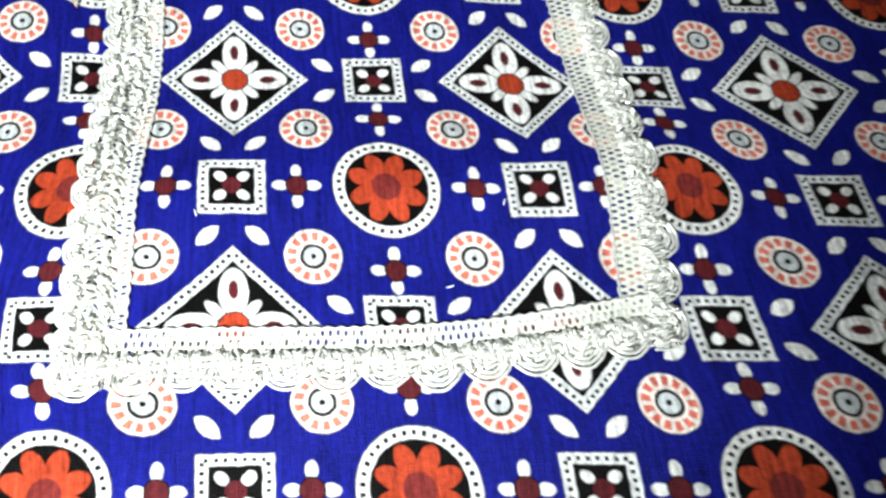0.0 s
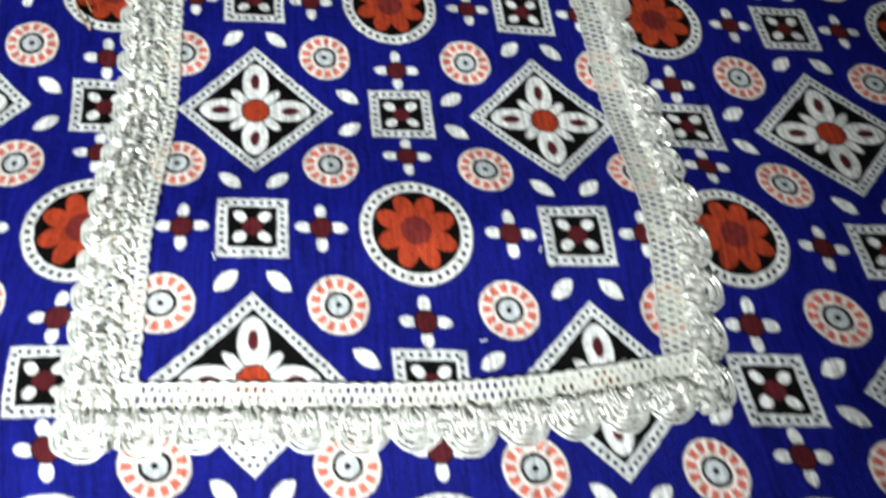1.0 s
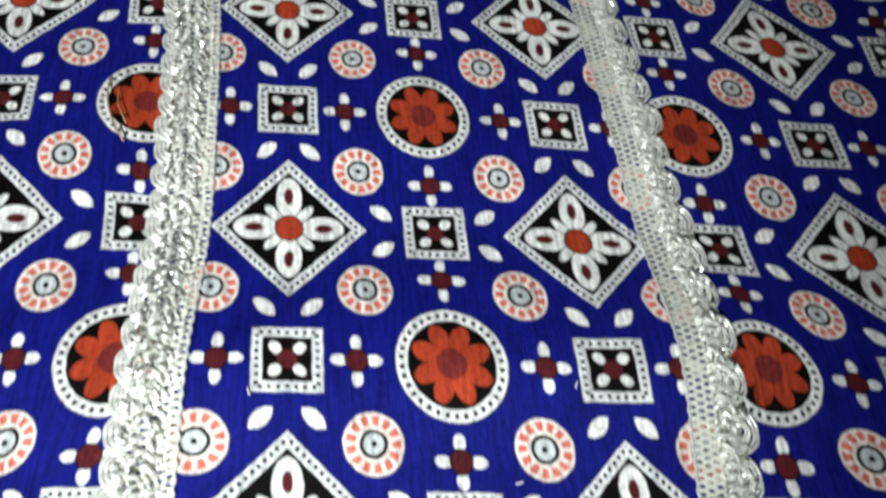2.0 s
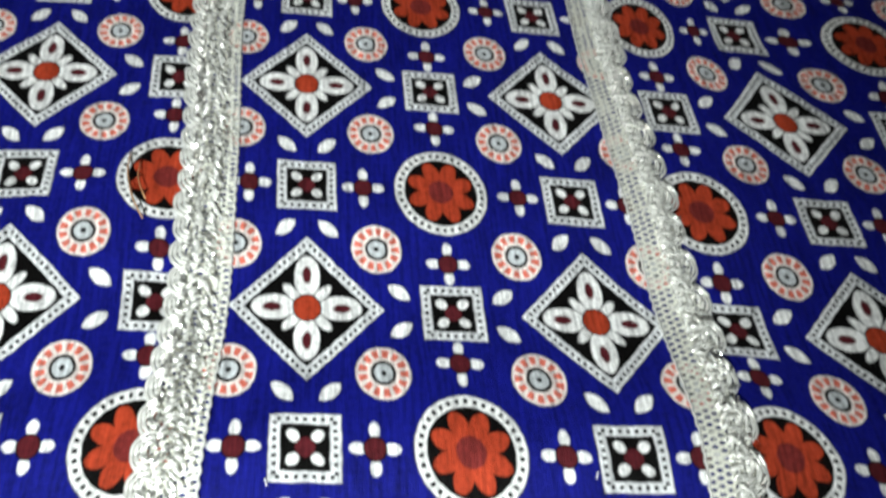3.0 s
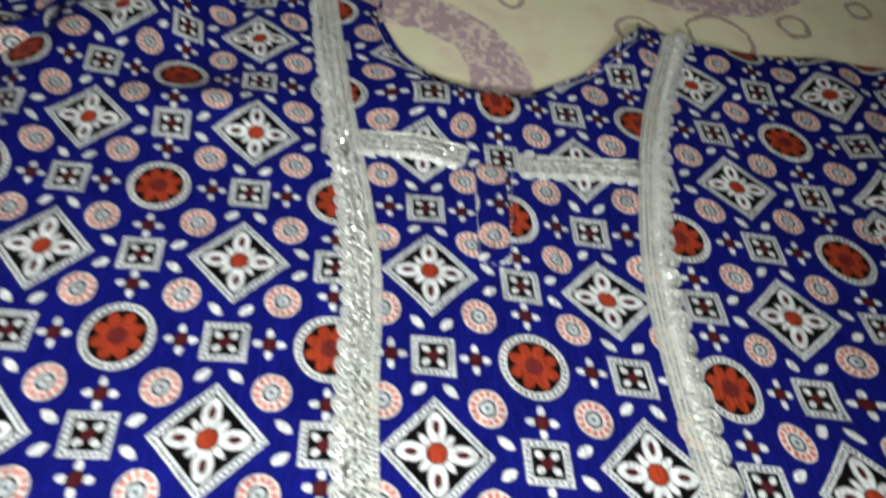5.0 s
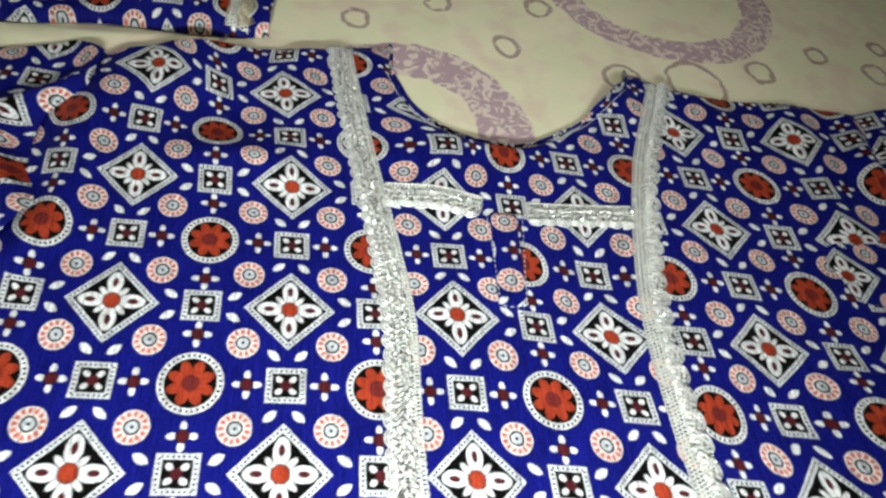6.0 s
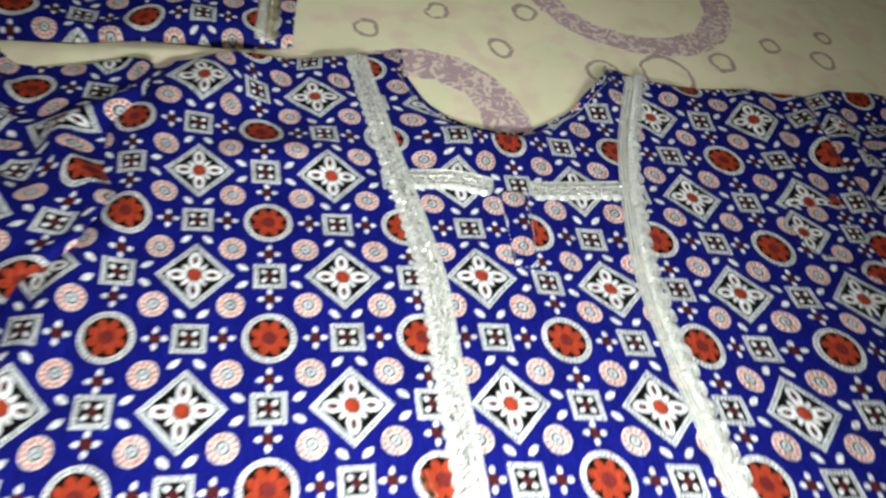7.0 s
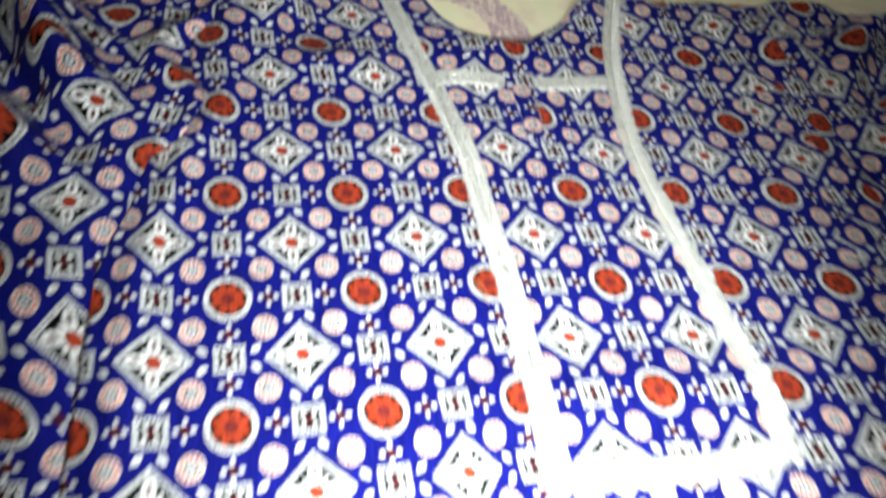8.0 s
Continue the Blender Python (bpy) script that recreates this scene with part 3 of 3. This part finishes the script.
def lace(line, parent, label, height, metal=None, foil=None, loops=None, flip=1.0, seed=1, wide=WIDE, chain=False):
    """A strip of lace along the line (its inner edge), scallops to the left of the walking direction (flip -1: to the right)."""
    rng = random.Random(seed)
    pts = spline(line, 0.0008)
    n = len(pts)
    sides = []
    for k in range(n):
        d = (pts[min(k + 3, n - 1)] - pts[max(k - 3, 0)]).normalized()
        sides.append(Vector((-d.y, d.x, 0)) * flip)

    def at(k, w, lift):
        p = pts[k] + sides[k] * w
        return Vector((p.x, p.y, height(p.x, p.y) + lift))

    # flat net tape under all
    bm = bmesh.new()
    uv = bm.loops.layers.uv.new("UVMap")
    grid = []
    cols = 7
    for k in range(0, n, 2):
        row = []
        for c in range(cols):
            w = wide * c / (cols - 1) + (0.0004 * rng.uniform(-1, 1) if c in (0, cols - 1) else 0)
            row.append((bm.verts.new(at(k, w, 0.0006 + 0.0002 * math.sin(k * 0.9 + c))), k * 0.8, w * 1000))
        grid.append(row)
    for a, b in zip(grid, grid[1:]):
        for c in range(cols - 1):
            four = (a[c], a[c + 1], b[c + 1], b[c])
            f = bm.faces.new([q[0] for q in four])
            for loop, q in zip(f.loops, four):
                loop[uv].uv = (q[1], q[2])
    tape = part("lace_trim", bm, TAPE, parent, label)
    # braided cords
    bm = bmesh.new()
    lanes = ((0.34, 0.05, 6.0, 0.0), (0.60, 0.045, 5.2, 1.7), (0.92, 0.06, 4.7, 0.6)) if chain else ((0.55, 0.05, 5.2, 1.7),)
    for middle, swing, wave, phase in lanes:
        cord = []
        jit = rng.uniform(0, 9)
        for k in range(0, n):
            a = k * 0.8 / wave * 2 * math.pi + phase + 2.2 * noise.noise((k * 0.06, jit, seed))
            cord.append(at(k, wide * (middle + swing * 1.7 * math.sin(a)), 0.0013 + 0.0006 * math.cos(a)))
        tube(bm, cord, 0.0003, 5)
    # plump slanting strands, laid like a plait in two columns
    for middle, slant in ((0.46, 0.75), (0.76, -0.75), (0.16, -0.9)) if chain else ((0.62, 0.75),):
        plump = 1.0 if middle > 0.3 else 0.55
        k = 2.0
        while k < n - 2:
            c = at(int(k), wide * (middle + rng.gauss(0, 0.045)), 0.0014 if plump == 1.0 else 0.0009)
            d = (pts[min(int(k) + 2, n - 1)] - pts[max(int(k) - 2, 0)]).normalized()
            way = (d * math.cos(slant + rng.gauss(0, 0.4)) + sides[int(k)] * math.sin(slant + rng.gauss(0, 0.3))).normalized()
            half = rng.uniform(0.0015, 0.0023) * plump
            strand = [c + way * half * f + Vector((0, 0, 0.0009 * plump * (1 - f * f) + rng.gauss(0, 0.00012))) for f in (-1, -0.6, -0.2, 0.2, 0.6, 1)]
            fat(bm, strand, 0.00080 * plump * rng.uniform(0.6, 1.35))
            k += rng.uniform(1.7, 2.7) * (1.0 if plump == 1.0 else 1.3)
    edge_cord = [at(k, 0.0003 * math.sin(k * 1.3), 0.0008) for k in range(n)]
    tube(bm, edge_cord, 0.0005, 5)
    part("braid", bm, metal or TINSEL, tape, "twisted silver tinsel braid")
    # small crumpled foil leaves caught in the braid
    bm = bmesh.new()
    for _ in range(int(n * (2.6 if chain else 1.8))):
        k = rng.randrange(n)
        w = wide * ((0.25 if chain else 0.55) + (0.8 if chain else 0.55) * rng.random() ** 0.8)
        o = at(k, w, 0.0021 + 0.0007 * rng.random())
        turn = Euler((rng.gauss(0, 0.55), rng.gauss(0, 0.55), rng.uniform(0, 6.3))).to_matrix()
        a, b = rng.uniform(0.0005, 0.0011), rng.uniform(0.00025, 0.00045)
        q = [bm.verts.new(o + turn @ Vector((sx * a, sy * b, 0.00015 * sx * sy))) for sx, sy in ((-1, -1), (1, -1), (1, 1), (-1, 1))]
        bm.faces.new(q)
    flakes = part("foil", bm, foil or FOIL, tape, "tiny crumpled silver foil leaves")
    tagged(flakes, kind="stuff")
    # scalloped outer edge
    every = round((0.0096 if chain else PITCH) / 0.0008)
    for k in range(every // 2, n - every // 3, every):
        ob = new("scallop", loops or (SMALL_SCALLOP if chain else SCALLOP))
        ob.parent = tape
        s = sides[k]
        across = Vector((s.y, -s.x, 0)) * flip
        p = at(k, wide * (0.99 if chain else 0.55), 0.0008)
        slope = (at(k, wide * 1.4, 0) - at(k, wide * 0.9, 0)).normalized()
        m3 = Matrix((across * (1 if flip > 0 else -1), slope, across.cross(slope) * (1 if flip > 0 else -1))).transposed()
        ob.matrix_local = Matrix.Translation(p) @ m3.to_4x4() @ Matrix.Rotation(rng.gauss(0, 0.06), 4, "Z") @ Matrix.Diagonal((1, rng.uniform(0.9, 1.1) * (1.0 if chain else 1.08), 1, 1))
    return tape


def beside(points, by):
    """The line moved sideways, to the left of its direction."""
    vs = [Vector(p) for p in points]
    out = []
    for k, p in enumerate(vs):
        d = (vs[min(k + 1, len(vs) - 1)] - vs[max(k - 1, 0)]).normalized()
        out.append((p.x - d.y * by, p.y + d.x * by))
    return out


LEFT = [(-0.085, -0.062), (-0.085, 0.0), (-0.084, 0.05), (-0.086, 0.109), (-0.090, 0.165), (-0.092, 0.222), (-0.096, 0.255), (-0.103, 0.292), (-0.112, 0.333), (-0.122, 0.379),
        (-0.133, 0.437), (-0.143, 0.493)]
RIGHT = [(0.084, -0.060), (0.0865, -0.03), (0.087, 0.01), (0.083, 0.06), (0.077, 0.115), (0.072, 0.165), (0.070, 0.21), (0.071, 0.25), (0.076, 0.288), (0.083, 0.327), (0.094, 0.375),
         (0.113, 0.432), (0.133, 0.487)]
lace(beside(LEFT, -0.0105), kurta, "wide silver tinsel lace with a scalloped edge", body_height, seed=3, chain=True)
lace(beside(RIGHT, 0.0105), kurta, "wide silver tinsel lace with a scalloped edge", body_height, flip=-1.0, seed=5, wide=0.0165)
lace([(-0.092, -0.0445), (-0.06, -0.0455), (0.0, -0.0485), (0.04, -0.0475), (0.09, -0.0425)], kurta, "silver tinsel lace closing the panel", lambda x, y: body_height(x, y) + 0.0003,
     flip=-1.0, seed=7, wide=0.0145)
lace([(-0.102, 0.3425), (-0.065, 0.3435), (-0.034, 0.336)], kurta, "short silver lace strip beside the neck slit", body_height, flip=-1.0, seed=9, wide=0.0155, chain=True)
lace([(-0.005, 0.335), (0.032, 0.338), (0.074, 0.3405)], kurta, "short silver lace strip beside the neck slit", body_height, flip=-1.0, seed=11, wide=0.0155, chain=True)
lace([(-0.231, 0.497), (-0.230, 0.54), (-0.228, 0.60), (-0.226, 0.65)], kurta, "pale gold lace round the sleeve end", cuff_height, metal=GOLD, foil=GOLD, loops=GOLD_SCALLOP, flip=-1.0, seed=13, wide=0.017)

# a loose copper thread at the lace
bm = bmesh.new()
tube(bm, [Vector((p.x, p.y, body_height(p.x, p.y) + 0.0012 + 0.002 * math.sin(k / 13 * 3.0))) for k, p in enumerate(spline([(-0.1125, 0.106), (-0.1115, 0.097), (-0.108, 0.086), (-0.1035, 0.078)], 0.0024))], 0.0003, 4)
tube(bm, [Vector((p.x, p.y, body_height(p.x, p.y) + 0.0012 + 0.002 * math.sin(k / 9 * 3.0))) for k, p in enumerate(spline([(-0.1085, 0.102), (-0.1075, 0.094), (-0.104, 0.086)], 0.0024))], 0.00025, 4)
part("loose_thread", bm, COPPER, kurta, "loose copper-coloured thread end")

# stray white fibres lying on the cloth
for x, y, turn in ((-0.056, -0.0085, 1.9), (0.022, -0.0365, 0.2), (0.042, -0.009, 1.2)):
    bm = bmesh.new()
    fibre = [Vector((x + 0.0011 * f * math.cos(turn), y + 0.0011 * f * math.sin(turn), body_height(x, y) + 0.0006 + 0.0003 * f * f)) for f in (-1, -0.3, 0.4, 1)]
    tube(bm, fibre, 0.0003, 4)
    tagged(part("lint", bm, THREAD, None), "tiny stray white fibre lying on the cloth", "lint", "stray fibres")
